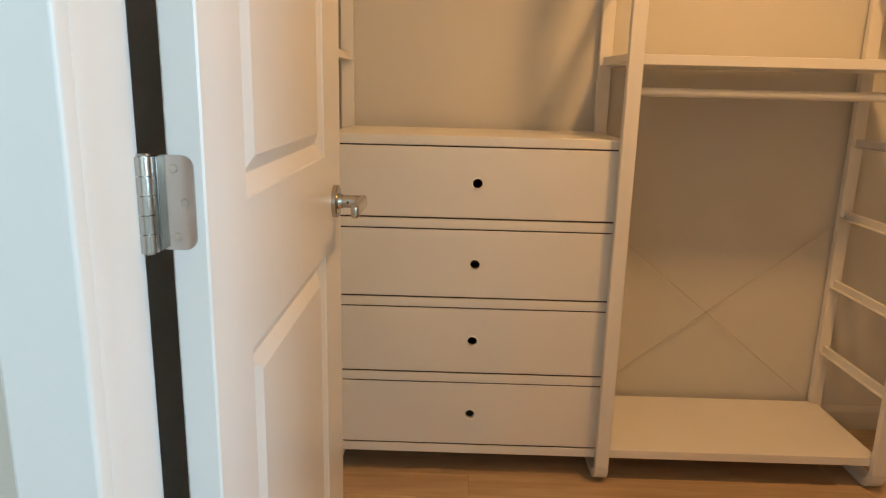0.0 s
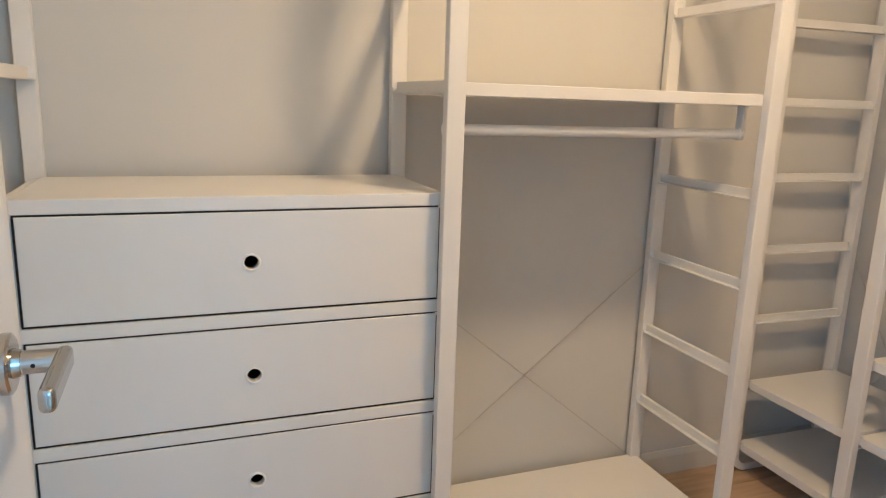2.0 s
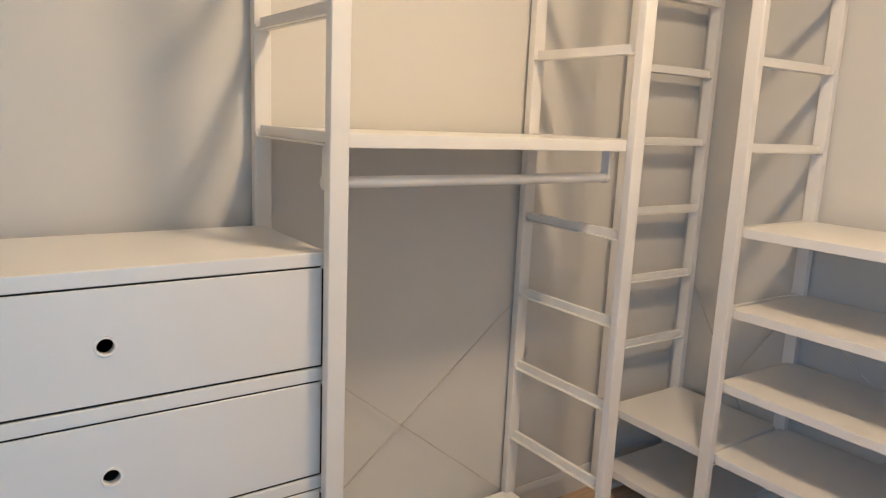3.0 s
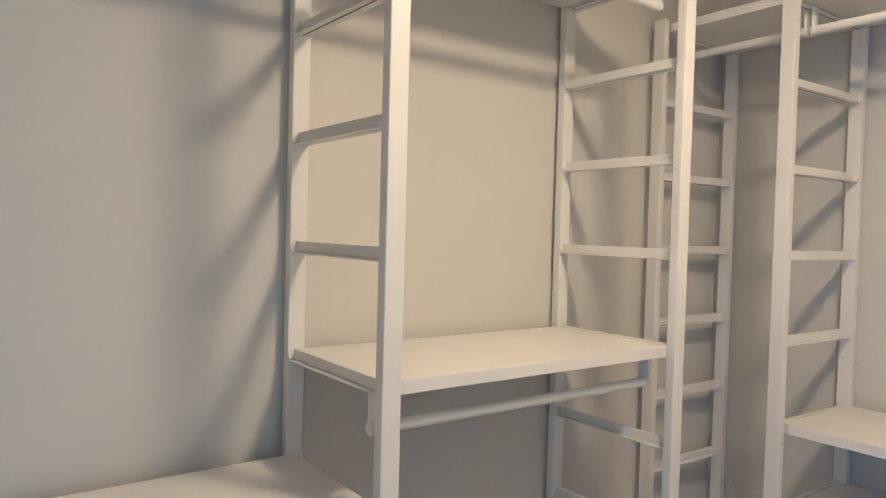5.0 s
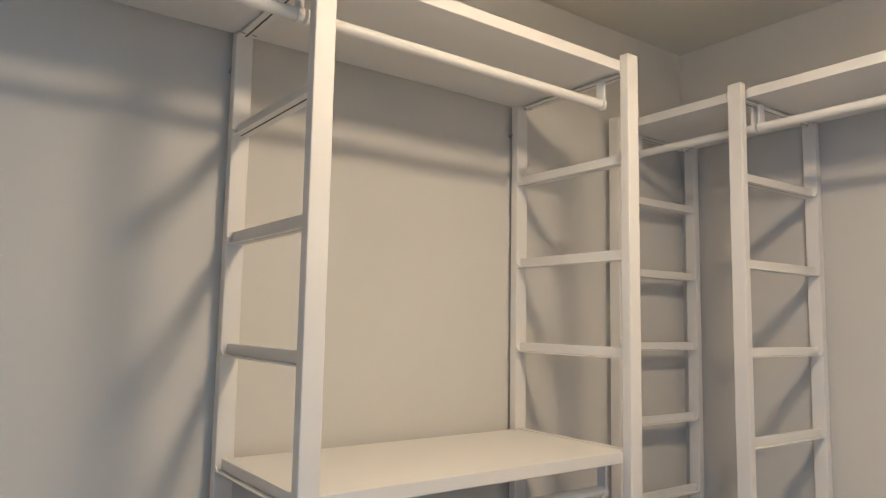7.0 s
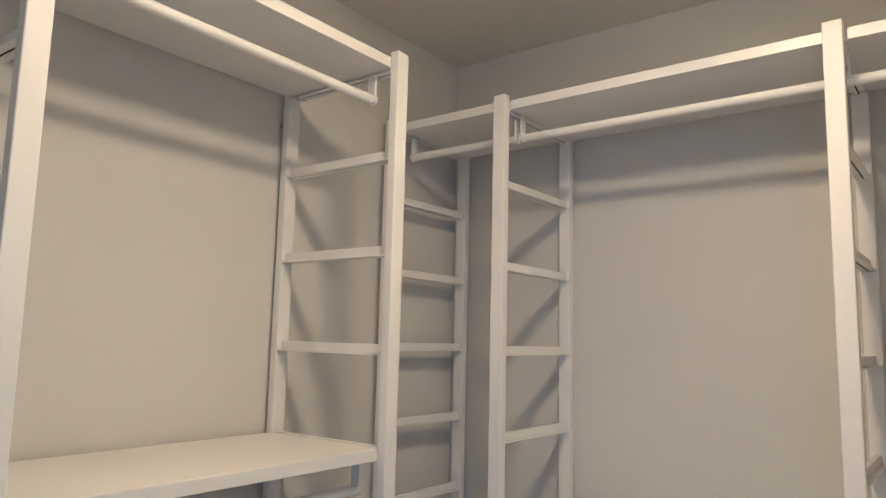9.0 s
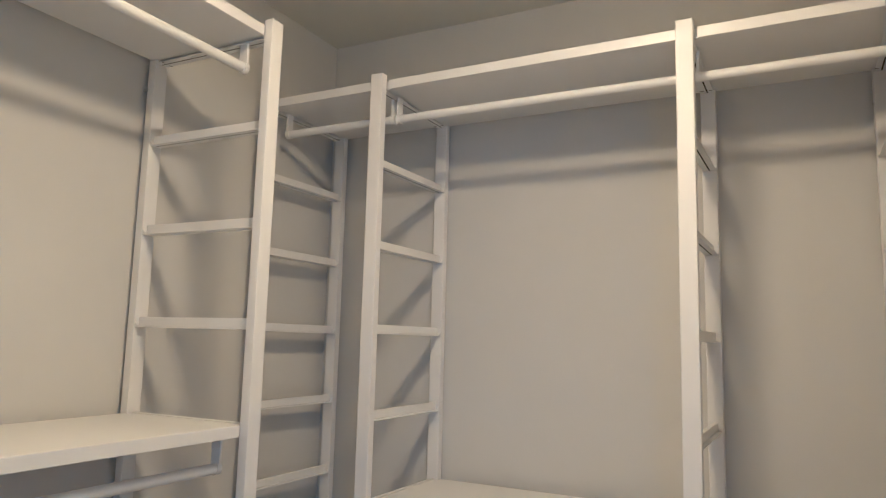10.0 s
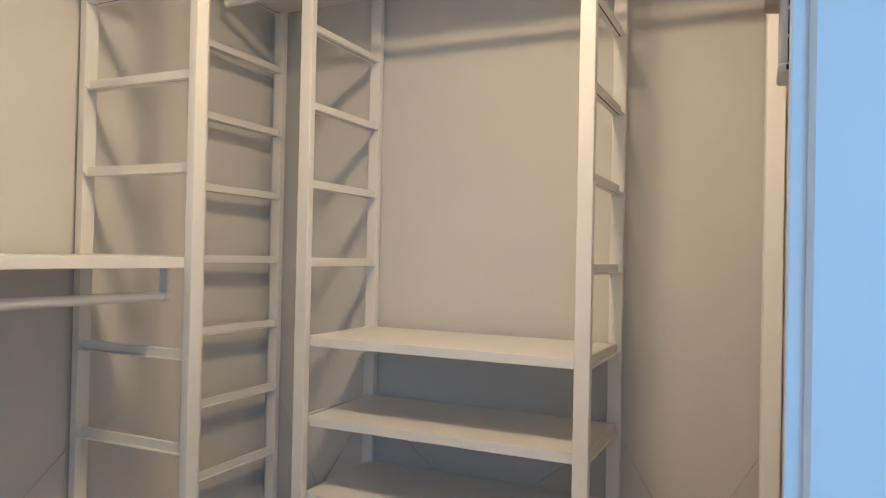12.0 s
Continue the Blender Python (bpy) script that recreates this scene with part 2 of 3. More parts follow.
# ---- doorway ----
def casing(name, inner, outer, z0, z1):
    w = outer - inner
    f = DOORWALL_OUT
    prof = [(inner, f), (inner, f - 0.014), (inner + 0.012 * w, f - 0.0180), (inner + 0.03 * w, f - 0.0194), (inner + 0.05 * w, f - 0.020), (outer - 0.06 * w, f - 0.020), (outer, f - 0.016), (outer, f)]
    return setting(name, strip(B(), prof, z0, z1, 2), M_TRIM, "white enamelled flat door casing with a rounded edge", "door casing")


casing("trim_casing_west", JAMB_L + 0.0085, JAMB_L - 0.067, 0, 2.1)
casing("trim_casing_east", JAMB_R + 0.006, JAMB_R + 0.066, 0, 2.1)
setting("trim_casing_head", box(B(), (JAMB_L - 0.066, DOORWALL_OUT - 0.019, 2.101), (JAMB_R + 0.066, DOORWALL_OUT, 2.16), 0.003), M_TRIM, "white enamelled door casing over the opening", "door casing")


def jamb(name, x, side, y_in, stop):
    s = side
    bm = B()
    xa, xb = sorted((x, x + s * 0.02))
    box(bm, (xa, DOORWALL_OUT - 0.002, 0), (xb, y_in, 2.05), 0.0015)
    # rounded stop against which the door shuts
    y0, y1, d = stop[0], stop[1], 0.009
    prof = [(x + s * 0.002, y0), (x - s * d * 0.5, y0), (x - s * d * 0.9, y0 + 0.003), (x - s * d, y0 + 0.007), (x - s * d, y1 - 0.004), (x - s * d * 0.6, y1), (x + s * 0.002, y1)]
    strip(bm, prof, 0, 2.05, 2)
    return setting(name, bm, M_TRIM, "white enamelled door jamb with stop", "door frame")


jamb("door_jamb_west", JAMB_L, -1, DOORWALL_IN, (0.4935, 0.522))
jamb("door_jamb_east", JAMB_R, 1, 0.560, (0.496, 0.549))
setting("door_jamb_head", box(B(), (JAMB_L - 0.02, DOORWALL_OUT - 0.002, 2.051), (JAMB_R + 0.02, 0.560, 2.071), 0.0015), M_TRIM, "white enamelled head of the door frame", "door frame")
# ---- the open door ----
DX1, DX0 = -0.190, -0.227
DY0, DY1, DTOP, ARRIS = 0.62, 1.405, 2.03, 0.0022
SWING = Matrix.Translation((DX1 + 0.0015, DY0 + 0.006, -0.008)) @ Matrix.Rotation(radians(-0.1), 4, "Z") @ Matrix.Translation((-DX1, -DY0, 0))
door = tagged(empty("door_1", SWING), "white two-panel moulded door standing open into the closet", "door", kind="structure")


def panelled_face(bm, x, s, rows):
    """One moulded face of the leaf at x, out along s, with its sunk mouldings and raised fields."""
    y0, y1, z0, z1 = DY0 + ARRIS, DY1 - ARRIS, 0.01, DTOP
    pa, pb = 0.752, 1.234
    cuts = [z0]
    for lo, hi in rows:
        cuts += [lo, hi]
    cuts.append(z1)

    def quad(a, b, c, d):
        bm.faces.new([bm.verts.new(p) for p in (a, b, c, d)])
    flat = lambda ya, yb, za, zb: quad((x, ya, za), (x, yb, za), (x, yb, zb), (x, ya, zb))
    for k in range(len(cuts) - 1):
        flat(y0, pa, cuts[k], cuts[k + 1])
        flat(pb, y1, cuts[k], cuts[k + 1])
        if k % 2 == 0:
            flat(pa, pb, cuts[k], cuts[k + 1])
    steps = [(0, 0), (0.002, -0.003), (0.0245, -0.013), (0.0258, -0.013), (0.047, -0.002)]
    for lo, hi in rows:
        for (i0, d0), (i1, d1) in zip(steps, steps[1:]):
            r0 = [(pa + i0, lo + i0), (pb - i0, lo + i0), (pb - i0, hi - i0), (pa + i0, hi - i0)]
            r1 = [(pa + i1, lo + i1), (pb - i1, lo + i1), (pb - i1, hi - i1), (pa + i1, hi - i1)]
            for k in range(4):
                a, b, c, d = r0[k], r0[(k + 1) % 4], r1[(k + 1) % 4], r1[k]
                quad((x + s * d0, *a), (x + s * d0, *b), (x + s * d1, *c), (x + s * d1, *d))
        i, d = steps[-1]
        quad((x + s * d, pa + i, lo + i), (x + s * d, pb - i, lo + i), (x + s * d, pb - i, hi - i), (x + s * d, pa + i, hi - i))


bm = B()
ROWS_OF_PANELS = [(0.2, 0.862), (1.048, 1.9)]
panelled_face(bm, DX1, 1, ROWS_OF_PANELS)
panelled_face(bm, DX0, -1, ROWS_OF_PANELS)
ring = [(DX1, DY0 + ARRIS), (DX1 - ARRIS, DY0), (DX0 + ARRIS, DY0), (DX0, DY0 + ARRIS), (DX0, DY1 - ARRIS), (DX0 + ARRIS, DY1), (DX1 - ARRIS, DY1), (DX1, DY1 - ARRIS)]
for k in (0, 1, 2, 4, 5, 6):
    p, q = ring[k], ring[k + 1]
    bm.faces.new([bm.verts.new(v) for v in ((*p, 0.01), (*q, 0.01), (*q, DTOP), (*p, DTOP))])
for z in (0.01, DTOP):
    bm.faces.new([bm.verts.new((*p, z)) for p in ring])
bmesh.ops.remove_doubles(bm, verts=bm.verts, dist=0.0002)
leaf = tagged(new("leaf", mesh_of("leaf", bm, M_DOOR, 12)), "white enamelled leaf with two raised panels")
leaf.parent = door
bm = B()
bm.from_mesh(leaf.data)
mid = Vector(((DX0 + DX1) / 2, (DY0 + DY1) / 2, DTOP / 2))
for f in bm.faces:
    out = f.calc_center_median() - mid
    if (f.normal.x * out.x if abs(f.normal.x) > 0.3 else f.normal.dot(out)) < 0:
        f.normal_flip()
bm.to_mesh(leaf.data)
bm.free()


def hinge(z):
    h = part("hinge", tube(B(), (-0.2440, 0.606, z - 0.047), (-0.2440, 0.606, z + 0.047), 0.0055, 16), M_STEEL, door, "polished nickel butt hinge")
    for k in range(5):
        za = z - 0.047 + 0.0188 * k
        part("knuckle", tube(B(), (-0.2440, 0.606, za + 0.0005), (-0.2440, 0.606, za + 0.0183), 0.0112, 24), M_STEEL, h)
    for s in (1, -1):
        part("pin_cap", tube(B(), (-0.2440, 0.606, z + s * 0.047), (-0.2440, 0.606, z + s * 0.0492), 0.0082, 18, r2=0.0066), M_STEEL, h)
    # leaf let into the door's edge, with rounded corners
    r, w, hh = 0.012, 0.033, 0.047
    x0 = -0.233
    part("bridge", box(B(), (-0.2440, 0.6085, z - hh + 0.001), (-0.2315, 0.6105, z + hh - 0.001), 0.0005, 1), M_STEEL, h)
    part("bridge", box(B(), (-0.234, 0.6085, z - hh + 0.001), (-0.2315, DY0 + 0.0005, z + hh - 0.001), 0.0005, 1), M_STEEL, h)
    pts = [(x0, z - hh)]
    for k in range(7):
        a = -math.pi / 2 + k * math.pi / 12
        pts.append((x0 + w - r + r * math.cos(a), z - hh + r + r * math.sin(a)))
    for k in range(7):
        a = k * math.pi / 12
        pts.append((x0 + w - r + r * math.cos(a), z + hh - r + r * math.sin(a)))
    pts.append((x0, z + hh))
    bm = B()
    a = [bm.verts.new((p[0], DY0 - 0.0025, p[1])) for p in pts]
    b = [bm.verts.new((p[0], DY0 + 0.0005, p[1])) for p in pts]
    n = len(pts)
    for k in range(n):
        bm.faces.new((a[k], a[(k + 1) % n], b[(k + 1) % n], b[k]))
    bm.faces.new(a)
    bm.faces.new(b[::-1])
    part("hinge_leaf", bm, M_STEEL, h)
    for dx, dz in ((0.014, 0.034), (0.0235, 0.0), (0.014, -0.034)):
        bm = B()
        tube(bm, (x0 + dx, DY0 - 0.0022, z + dz), (x0 + dx, DY0 - 0.004, z + dz), 0.0046, 16, r2=0.0036)
        box(bm, (x0 + dx - 0.003, DY0 - 0.0045, z + dz - 0.0006), (x0 + dx + 0.003, DY0 - 0.0039, z + dz + 0.0006))
        box(bm, (x0 + dx - 0.0006, DY0 - 0.0046, z + dz - 0.003), (x0 + dx + 0.0006, DY0 - 0.0039, z + dz + 0.003))
        part("screw", bm, M_SCREW, h)


for z in (0.28, 1.0655, 1.8):
    hinge(z)


def lever(x, s):
    HY, HZ = 1.328, 0.950
    h = part("lever_handle", tube(B(), (x, HY, HZ), (x + s * 0.008, HY, HZ), 0.033, 40), M_STEEL, door, "polished nickel lever handle on a round rose")
    part("rose_rim", tube(B(), (x + s * 0.008, HY, HZ), (x + s * 0.0105, HY, HZ), 0.0328, 40, r2=0.030), M_STEEL, h)
    part("collar", tube(B(), (x + s * 0.0105, HY, HZ), (x + s * 0.018, HY, HZ), 0.0165, 24, r2=0.0145), M_STEEL, h)
    part("neck", tube(B(), (x + s * 0.016, HY, HZ), (x + s * 0.064, HY, HZ), 0.0128, 24), M_STEEL, h)
    bm = B()
    xa, xb = sorted((x + s * 0.050, x + s * 0.066))
    box(bm, (xa, HY - 0.115, HZ - 0.0130), (xb, HY + 0.0128, HZ + 0.0128), 0.0065, 4)
    part("lever", bm, M_STEEL, h)
    part("set_screw", tube(B(), (x + s * 0.03, HY - 0.0126, HZ), (x + s * 0.03, HY - 0.0132, HZ), 0.0024, 10), M_DARK, h)


lever(DX1, 1)
lever(DX0, -1)
bm = box(B(), (DX0 + 0.007, DY1 - 0.001, 0.922), (DX1 - 0.007, DY1 + 0.0015, 0.978), 0.0008)
part("latch_plate", bm, M_STEEL, door)

# grey handset holder on the closet's south wall
holder = tagged(empty("wall_handset", pose(0.647, SOUTH - 0.003, 1.500)), "pale grey plastic handset with a silver dial on the closet wall", "wall device")
part("body", box(B(), (-0.03, 0.0415, -0.066), (0.016, 0.0595, 0.061), 0.006, 4), M_GREY, holder)
part("bracket", box(B(), (-0.012, 0.0005, -0.022), (0.012, 0.042, 0.022), 0.003, 2), M_GREY, holder)
for z in (-0.0105, -0.0325, -0.0545):
    part("dark_window", box(B(), (-0.0312, 0.0490, z - 0.0096), (-0.0295, 0.0537, z + 0.0096), 0.0004, 1), M_DARK, holder)
part("dial", tube(B(), (-0.008, 0.059, 0.003), (-0.008, 0.0705, 0.003), 0.0205, 40, r2=0.0190), M_SCREW, holder, "silver dial")
part("foot_cap", box(B(), (-0.031, 0.0425, -0.0715), (0.017, 0.0605, -0.0635), 0.003, 3), M_GREY, holder)
part("foot_slot", box(B(), (-0.0316, 0.0465, -0.0695), (-0.0305, 0.0545, -0.0655), 0.0003, 1), M_DARK, holder)

# ---- shelving ----
PITCH = 0.2345
LEVEL = [0.079] + [0.062 + 0.236 * i for i in range(1, 9)] + [2.174]
POST_W, POST_D, DEPTH, TOP = 0.040, 0.025, 0.420, 2.222
BOARD_TOP = [0.030, 0.038, 0.030, 0.023, 0.025, 0.0235, 0, 0, 0, 0.034]


def ladder_frame():
    """A side frame: front at y 0, back at DEPTH, its width about x 0."""
    root = empty("ladder_frame")
    tagged(root, "white lacquered steel ladder frame on a rounded runner foot", "shelving frame", "ladder frames")
    hw, r = POST_W / 2, 0.055
    for name, ya, yb in (("front_post", 0, POST_D), ("back_post", DEPTH - POST_D, DEPTH)):
        part(name, box(B(), (-hw, ya, r + 0.004), (hw, yb, TOP), 0.0025), M_WHITE, root)
    # runner on the floor that turns up into both posts
    outer, inner = [], []
    t = POST_D
    for k in range(9):
        a = math.pi + k * math.pi / 16
        outer.append((r + r * math.cos(a), r + 0.004 + r * math.sin(a)))
        inner.append((r + (r - t) * math.cos(a), r + 0.004 + (r - t) * math.sin(a)))
    full = outer + [(DEPTH - p, q) for p, q in reversed(outer)]
    back = inner + [(DEPTH - p, q) for p, q in reversed(inner)]
    bm = B()
    ring = [[bm.verts.new((x, p, q)) for p, q in full] for x in (-hw, hw)]
    rin = [[bm.verts.new((x, p, q)) for p, q in back] for x in (-hw, hw)]
    n = len(full)
    for k in range(n - 1):
        bm.faces.new((ring[0][k], ring[0][k + 1], ring[1][k + 1], ring[1][k]))
        bm.faces.new((rin[0][k], rin[1][k], rin[1][k + 1], rin[0][k + 1]))
        for s in (0, 1):
            bm.faces.new((ring[s][k], rin[s][k], rin[s][k + 1], ring[s][k + 1]))
    runner = part("runner", bm, M_WHITE, root)
    for y in (0.06, DEPTH - 0.06):
        part("glide", tube(B(), (0, y, 0.0), (0, y, 0.005), 0.011, 16), M_PLASTIC, runner)
    me_web = mesh_of("rung", box(B(), (-0.0058, POST_D - 0.001, 0.004), (0.0058, DEPTH - POST_D + 0.001, 0.0265), 0.0012, 2), M_WHITE)
    me_lip = mesh_of("lip", box(B(), (0.0019, POST_D - 0.006, 0.0), (hw - 0.0030, DEPTH - POST_D + 0.006, 0.0036), 0.0008, 1), M_WHITE)
    me_seam = mesh_of("seam", box(B(), (-0.0019, POST_D, 0.0009), (0.0019, DEPTH - POST_D, 0.0034)), M_DARK, 0)
    yb = DEPTH - POST_D
    me_gus = mesh_of("gusset", strip(B(), [(yb - 0.013, 0.002), (yb, 0.002), (yb, 0.014)], hw - 0.004, hw - 0.001, 0), M_WHITE, 0)
    for z in LEVEL:
        rung = new("rung", me_web)
        rung.parent = root
        rung.location = (0, 0, z)
        new("seam", me_seam).parent = rung
        for nm, me, shift in (("lip", me_lip, hw - 0.0011), ("gusset", me_gus, 2 * hw - 0.005)):
            for k in (0, 1):
                o = new(nm, me)
                o.parent = rung
                o.location = (-shift * k, 0, 0)
    for x in (-0.012, 0.012):
        part("slot", box(B(), (x - 0.005, DEPTH - POST_D - 0.022, LEVEL[9] - 0.0004), (x + 0.005, DEPTH - POST_D - 0.0195, LEVEL[9] + 0.001)), M_DARK, root)
    part("wall_clip", box(B(), (-hw - 0.002, DEPTH - 0.004, 2.098), (-hw + 0.003, DEPTH + 0.012, 2.107), 0.001), M_SCREW, root)
    return root


N_FRONT, E_FRONT = 1.851, 1.732
AX, BX, CX = -0.300, 0.522, 1.353
GY, FY, EY, DY = 0.544, 0.960, 1.803, 2.219
first = ladder_frame()
first.matrix_world = pose(BX, N_FRONT, 0)
for x in (AX, CX):
    copy_thing(first, pose(x, N_FRONT, 0))
copy_thing(first, pose(E_FRONT, GY, 0, 0, 0, -90))
for y in (FY, EY, DY):
    copy_thing(first, pose(E_FRONT, y + 0.008, 0, 0, 0, -91.1))

S_FRONT, S_DEPTH, S_THICK = 0.022, 0.386, 0.027


def shelf(bay, level, label):
    """A board between two frames. bay: run, from, to."""
    run, a, b = bay
    a, b = a + 0.0068, b - 0.0068
    z1 = LEVEL[level] + BOARD_TOP[level]
    z0 = z1 - S_THICK
    ob = empty("shelf")
    tagged(ob, label, "shelf", "shelf boards")
    mid = (a + b) / 2
    half = (b - a) / 2
    # board with its corners let in round the posts
    h = half - (POST_W / 2 - 0.0053)
    ya, yb, yc, yd = S_FRONT, POST_D + 0.006, DEPTH - POST_D - 0.004, S_FRONT + S_DEPTH
    outline = [(-h, ya), (h, ya), (h, yb), (half, yb), (half, yc), (h, yc), (h, yd), (-h, yd), (-h, yc), (-half, yc), (-half, yb), (-h, yb)]
    body = strip(B(), outline, -S_THICK, 0, 2)
    bmesh.ops.bevel(body, geom=list(body.edges), offset=0.0015, segments=2, profile=0.5, affect="EDGES")
    part("board", body, M_FOIL, ob)
    for s in (-1, 1):
        xa, xb = sorted((s * (half - 0.001), s * (half + 0.0007)))
        part("end_rail", box(B(), (xa, yb + 0.003, -S_THICK + 0.003), (xb, yc - 0.003, -0.003), 0.0003, 1), M_WHITE, ob)
    if run == "n":
        ob.matrix_world = pose(mid, N_FRONT, z1)
    else:
        ob.matrix_world = pose(E_FRONT, mid + 0.004, z1, 0, 0, -90.5)
    return z0


BAY_AB, BAY_BC = ("n", AX, BX), ("n", BX, CX)
BAY_DE, BAY_EF, BAY_FG = ("e", EY, DY), ("e", FY, EY), ("e", GY, FY)


def rail(bay, z, label, setback=0.105, inset=0.0035, drop=-0.066):
    """A clothes rail under a board whose underside is at z."""
    run, a, b = bay
    half = (b - a) / 2 - inset
    ob = tagged(empty("clothes_rail"), label, "clothes rail", "clothes rails")
    y, dz = setback, drop
    part("tube", tube(B(), (-half, y, dz), (half, y, dz), 0.0122, 24), M_WHITE, ob)
    for s in (-1, 1):
        bm = B()
        x = s * (half - 0.0065)
        box(bm, (x - 0.004, y - 0.013, dz - 0.002), (x + 0.004, y + 0.013, 0.0), 0.002)
        bracket = part("bracket", bm, M_WHITE, ob)
        part("socket", tube(B(), (x - 0.0062, y, dz), (x + 0.0062, y, dz), 0.0145, 24), M_PLASTIC, bracket)
        part("bracket_foot", box(B(), (x - 0.006, y - 0.03, -0.0045), (x + 0.006, y + 0.03, -0.0035), 0.0003, 1), M_WHITE, bracket)
    mid = (a + b) / 2
    ob.matrix_world = pose(mid, N_FRONT, z) if run == "n" else pose(E_FRONT, mid, z, 0, 0, -90)


def brace(bay, z0=0.10, z1=0.752):
    run, a, b = bay
    half = (b - a) / 2 - 0.012
    ob = tagged(empty("wire_brace"), "thin crossed steel wire brace behind the shelving", "wire brace", "wire braces")
    y, zm = DEPTH - 0.002, (z0 + z1) / 2
    for s in (-1, 1):
        part("wire", tube(B(), (-half * s, y + 0.001 * s, z0), (half * s, y + 0.001 * s, z1), 0.0015, 8), M_WIRE, ob)
    part("centre_disc", tube(B(), (0, y - 0.003, zm), (0, y + 0.003, zm), 0.0045, 18), M_SCREW, ob)
    mid = (a + b) / 2
    ob.matrix_world = pose(mid, N_FRONT, 0) if run == "n" else pose(E_FRONT, mid, 0, 0, 0, -90)


LBL = "white board shelf hooked between two ladder frames"
for bay in (BAY_AB, BAY_BC, BAY_DE, BAY_EF, BAY_FG):
    z = shelf(bay, 9, "white top shelf board across two ladder frames")
    rail(bay, z, "white tubular clothes rail under the top shelf", 0.093 if bay[0] == "n" else 0.105)
    brace(bay)
z = shelf(BAY_BC, 5, LBL)
rail(("n", BX - 0.0185, CX), z, "white tubular clothes rail under the middle shelf", 0.080, 0.022, -0.071)
shelf(BAY_BC, 0, "deep white board shelf just above the floor")
for k in range(5):
    shelf(BAY_EF, k, LBL)
for k in range(2):
    shelf(BAY_DE, k, "narrow white board shelf near the floor")

# ---- chest of drawers hung in the first bay ----
def holed_front(bm, x0, x1, z0, z1, y, thick, cx, cz, r):
    angles = sorted([2 * math.pi * k / 32 for k in range(32)] + [math.atan2(b - cz, a - cx) % (2 * math.pi) for a in (x0, x1) for b in (z0, z1)])
    rim, edge = [], []
    for a in angles:
        c, s = math.cos(a), math.sin(a)
        t = min([(x1 - cx) / c if c > 1e-9 else 1e9, (x0 - cx) / c if c < -1e-9 else 1e9, (z1 - cz) / s if s > 1e-9 else 1e9, (z0 - cz) / s if s < -1e-9 else 1e9])
        rim.append((cx + r * c, cz + r * s))
        edge.append((cx + t * c, cz + t * s))
    e = 0.0012

    def inset(p):
        return (min(max(p[0], x0 + e), x1 - e), min(max(p[1], z0 + e), z1 - e))
    layers = [[bm.verts.new((p[0], y + thick, p[1])) for p in rim], [bm.verts.new((p[0], y, p[1])) for p in rim],
              [bm.verts.new((*((inset(p)[0], y, inset(p)[1])),)) for p in edge], [bm.verts.new((p[0], y + e, p[1])) for p in edge], [bm.verts.new((p[0], y + thick, p[1])) for p in edge]]
    n = len(angles)
    for la, lb in zip(layers, layers[1:] + layers[:1]):
        for k in range(n):
            bm.faces.new((la[k], la[(k + 1) % n], lb[(k + 1) % n], lb[k]))


chest = tagged(empty("chest_of_drawers"), "white four-drawer chest with round finger holes between ladder frames", "chest of drawers")
CL, CR = -0.2865, 0.5165
CF, CB = N_FRONT + 0.040, N_FRONT + DEPTH - POST_D - 0.004
tops = [1.037 - PITCH * k for k in range(5)]
BT = 0.027
for k, z in enumerate(tops):
    part("top_board" if k == 0 else "rail_board", box(B(), (CL, CF, z - BT), (CR, CB, z), 0.0018), M_FOIL, chest)
part("back_panel", box(B(), (CL, CB - 0.008, tops[4] + 0.001), (CR, CB - 0.002, tops[0] - BT)), M_BOX, chest)
for xa, xb in ((CL, CL + 0.005), (CR - 0.005, CR)):
    for k in range(4):
        part("side_panel", box(B(), (xa, CF + 0.004, tops[k + 1] + 0.0005), (xb, CB - 0.008, tops[k] - BT - 0.0005)), M_FOIL, chest)
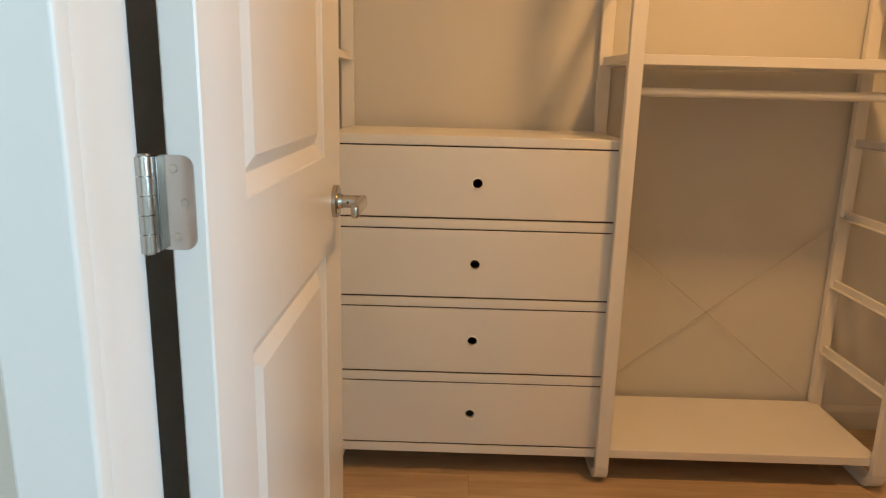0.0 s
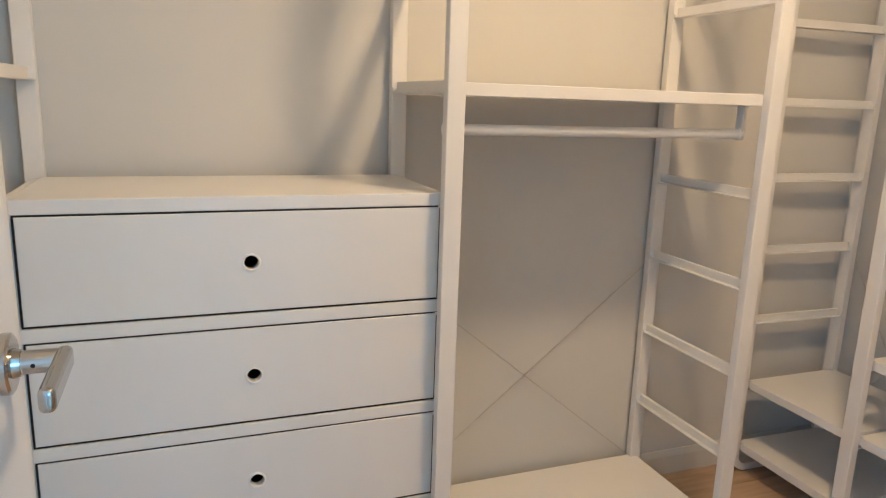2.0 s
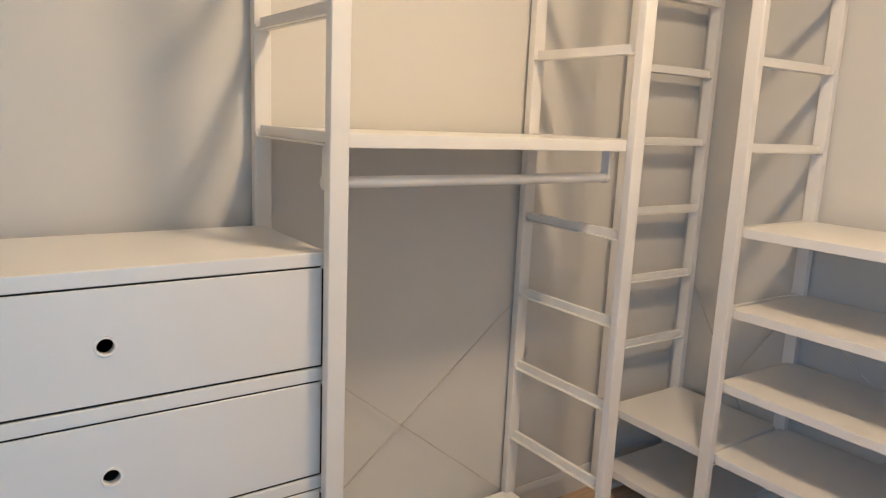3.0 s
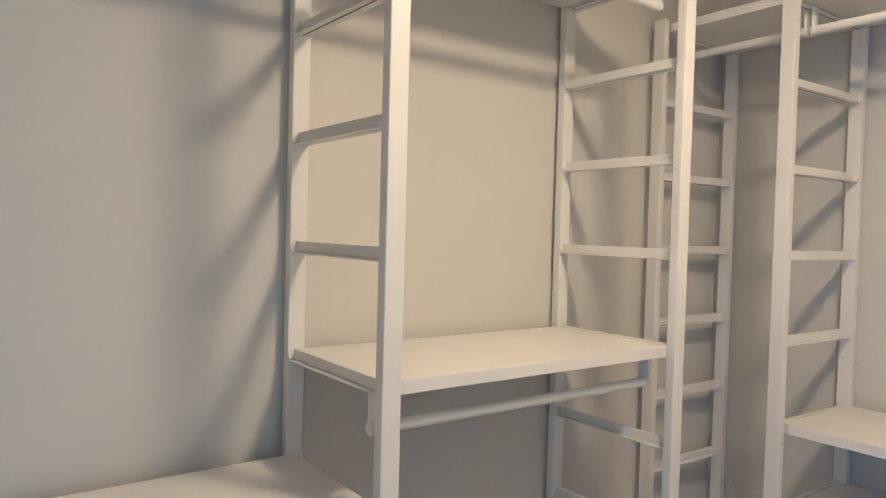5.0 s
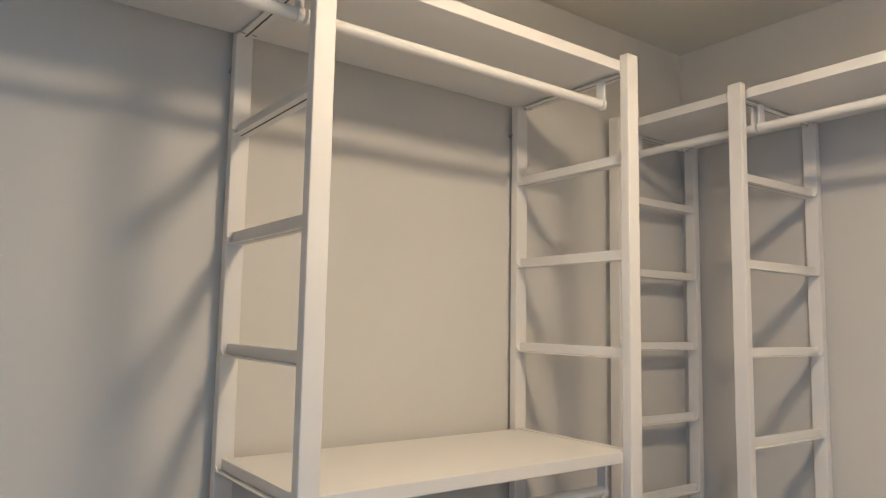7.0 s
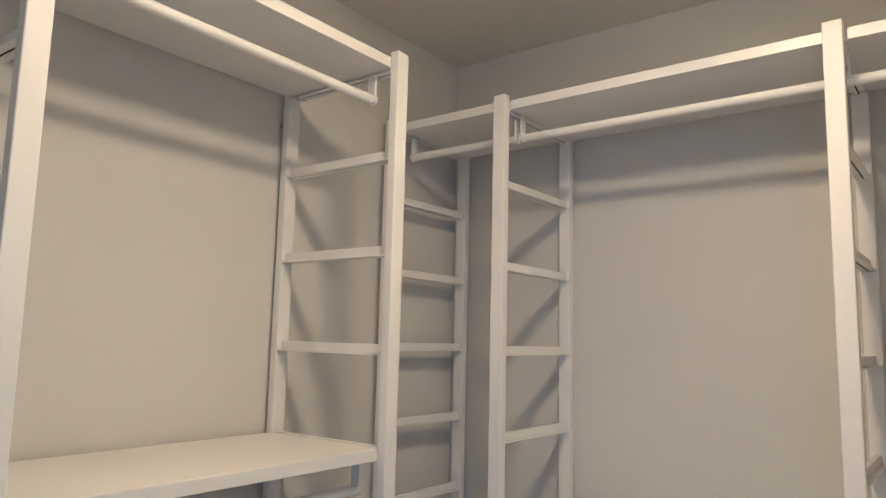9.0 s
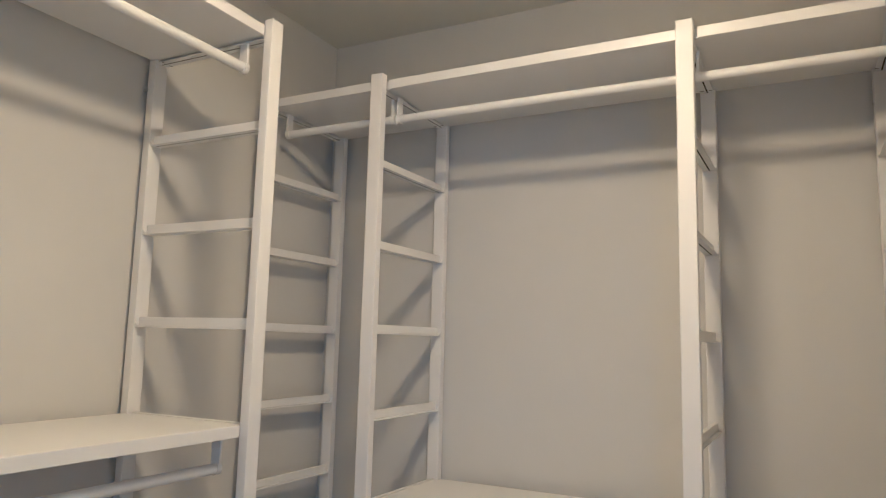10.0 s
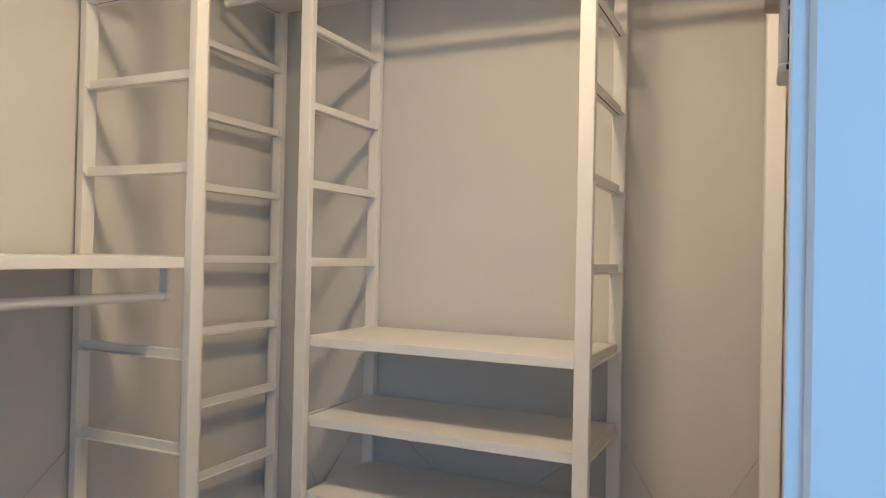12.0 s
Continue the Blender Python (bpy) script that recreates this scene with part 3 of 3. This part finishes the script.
for k in range(4):
    z1, z0 = tops[k] - BT - 0.0040, tops[k + 1] + 0.0050
    xa, xb = CL + 0.0090, CR - 0.0088
    cx, cz = (xa + xb) / 2 + 0.004, (z0 + z1) / 2 - 0.0005
    bm = B()
    holed_front(bm, xa, xb, z0, z1, CF + 0.001, 0.016, cx, cz, 0.0162)
    drawer = part("drawer", bm, M_FOIL, chest, "smooth white drawer front")
    # near-black strips let into the gaps, standing in for the shade there
    for depth, lo, hi in ((0.004, (CL + 0.0052, z0 - 0.0044), (CR - 0.0052, z0 + 0.001)), (0.004, (CL + 0.0052, z1 - 0.001), (CR - 0.0052, z1 + 0.0034)), (0.0018, (CL + 0.0052, z0 + 0.0012), (xa + 0.001, z1 - 0.0012)), (0.0018, (xb - 0.001, z0 + 0.0012), (CR - 0.0052, z1 - 0.0012))):
        part("gap_shade", box(B(), (lo[0], CF + depth, lo[1]), (hi[0], CF + 0.012, hi[1])), M_DARK, chest)
    bm = B()
    n = 40
    prof = [(0.0137, 0.015), (0.0137, -0.001), (0.0146, -0.0022), (0.0170, -0.0022), (0.0183, -0.0004), (0.0183, 0.0008), (0.0159, 0.0008), (0.0159, 0.015)]
    rows = [[bm.verts.new((cx + r * math.cos(2 * math.pi * i / n), CF + 0.001 + d, cz + r * math.sin(2 * math.pi * i / n))) for i in range(n)] for r, d in prof]
    for ra, rb in zip(rows, rows[1:] + rows[:1]):
        for i in range(n):
            bm.faces.new((ra[i], ra[(i + 1) % n], rb[(i + 1) % n], rb[i]))
    part("finger_ring", bm, M_PLASTIC, drawer, "white plastic ring round the finger hole")
    bm = B()
    box(bm, (xa + 0.02, CF + 0.018, z0 + 0.015), (xa + 0.03, CB - 0.03, z1 - 0.02))
    box(bm, (xb - 0.03, CF + 0.018, z0 + 0.015), (xb - 0.02, CB - 0.03, z1 - 0.02))
    box(bm, (xa + 0.031, CB - 0.04, z0 + 0.015), (xb - 0.031, CB - 0.03, z1 - 0.02))
    box(bm, (xa + 0.031, CF + 0.018, z0 + 0.016), (xb - 0.031, CB - 0.041, z0 + 0.024))
    part("drawer_box", bm, M_BOX, drawer)

# ---- ceiling light ----
LX, LY = 0.922, 1.113
light = tagged(empty("ceiling_light", pose(LX, LY, CEILING)), "round drum ceiling light with a lit opal glass diffuser", "ceiling light")
part("pan", tube(B(), (0, 0, -0.090), (0, 0, 0), 0.112, 56), M_STEEL, light)
bm = B()
n = 48
prof = [(0.106, -0.088), (0.115, -0.089), (0.118, -0.092), (0.118, -0.100), (0.116, -0.105), (0.110, -0.109), (0.060, -0.114)]
rows = [[bm.verts.new((r * math.cos(2 * math.pi * i / n), r * math.sin(2 * math.pi * i / n), z)) for i in range(n)] for r, z in prof]
for ra, rb in zip(rows, rows[1:]):
    for i in range(n):
        bm.faces.new((ra[i], ra[(i + 1) % n], rb[(i + 1) % n], rb[i]))
tip = bm.verts.new((0, 0, -0.116))
for i in range(n):
    bm.faces.new((rows[-1][i], rows[-1][(i + 1) % n], tip))
part("diffuser", bm, M_LAMP, light, "lit opal glass diffuser")

# ---- floor planks ----
PL, PW = 1.22, 0.127
me_plank = mesh_of("plank", box(B(), (0.0003, 0.0003, -0.012), (PL - 0.0003, PW - 0.0003, 0.0), 0.0007, 1), M_OAK, 0)
y = -0.52
while y < NORTH - 0.001:
    x = -0.37 - random.uniform(0.0, 0.9)
    while x < EAST:
        lo, hi = max(x, WEST + 0.001), min(x + PL, EAST - 0.001)
        top = min(y + PW, NORTH - 0.001)
        if hi - lo > 0.02:
            whole = abs(hi - lo - PL) < 1e-6 and top == y + PW
            me = me_plank if whole else mesh_of("plank", box(B(), (0.0003, 0.0003, -0.012), (hi - lo - 0.0003, top - y - 0.0003, 0.0), 0.0007, 1), M_OAK, 0)
            ob = new("plank", me)
            ob.parent = floor
            ob.location = (lo, y, 0)
        x += PL
    y += PW
# the rest of the adjoining room's floor, behind the camera's start
part("far_planks", box(B(), (ROOM_W, ROOM_S, -0.012), (ROOM_E, -0.521, -0.001)), M_OAK, floor)
part("side_planks", box(B(), (ROOM_W, -0.52, -0.012), (WEST, DOORWALL_OUT, -0.001)), M_OAK, floor)
part("side_planks", box(B(), (EAST, -0.52, -0.012), (ROOM_E, SOUTH - 0.26, -0.001)), M_OAK, floor)
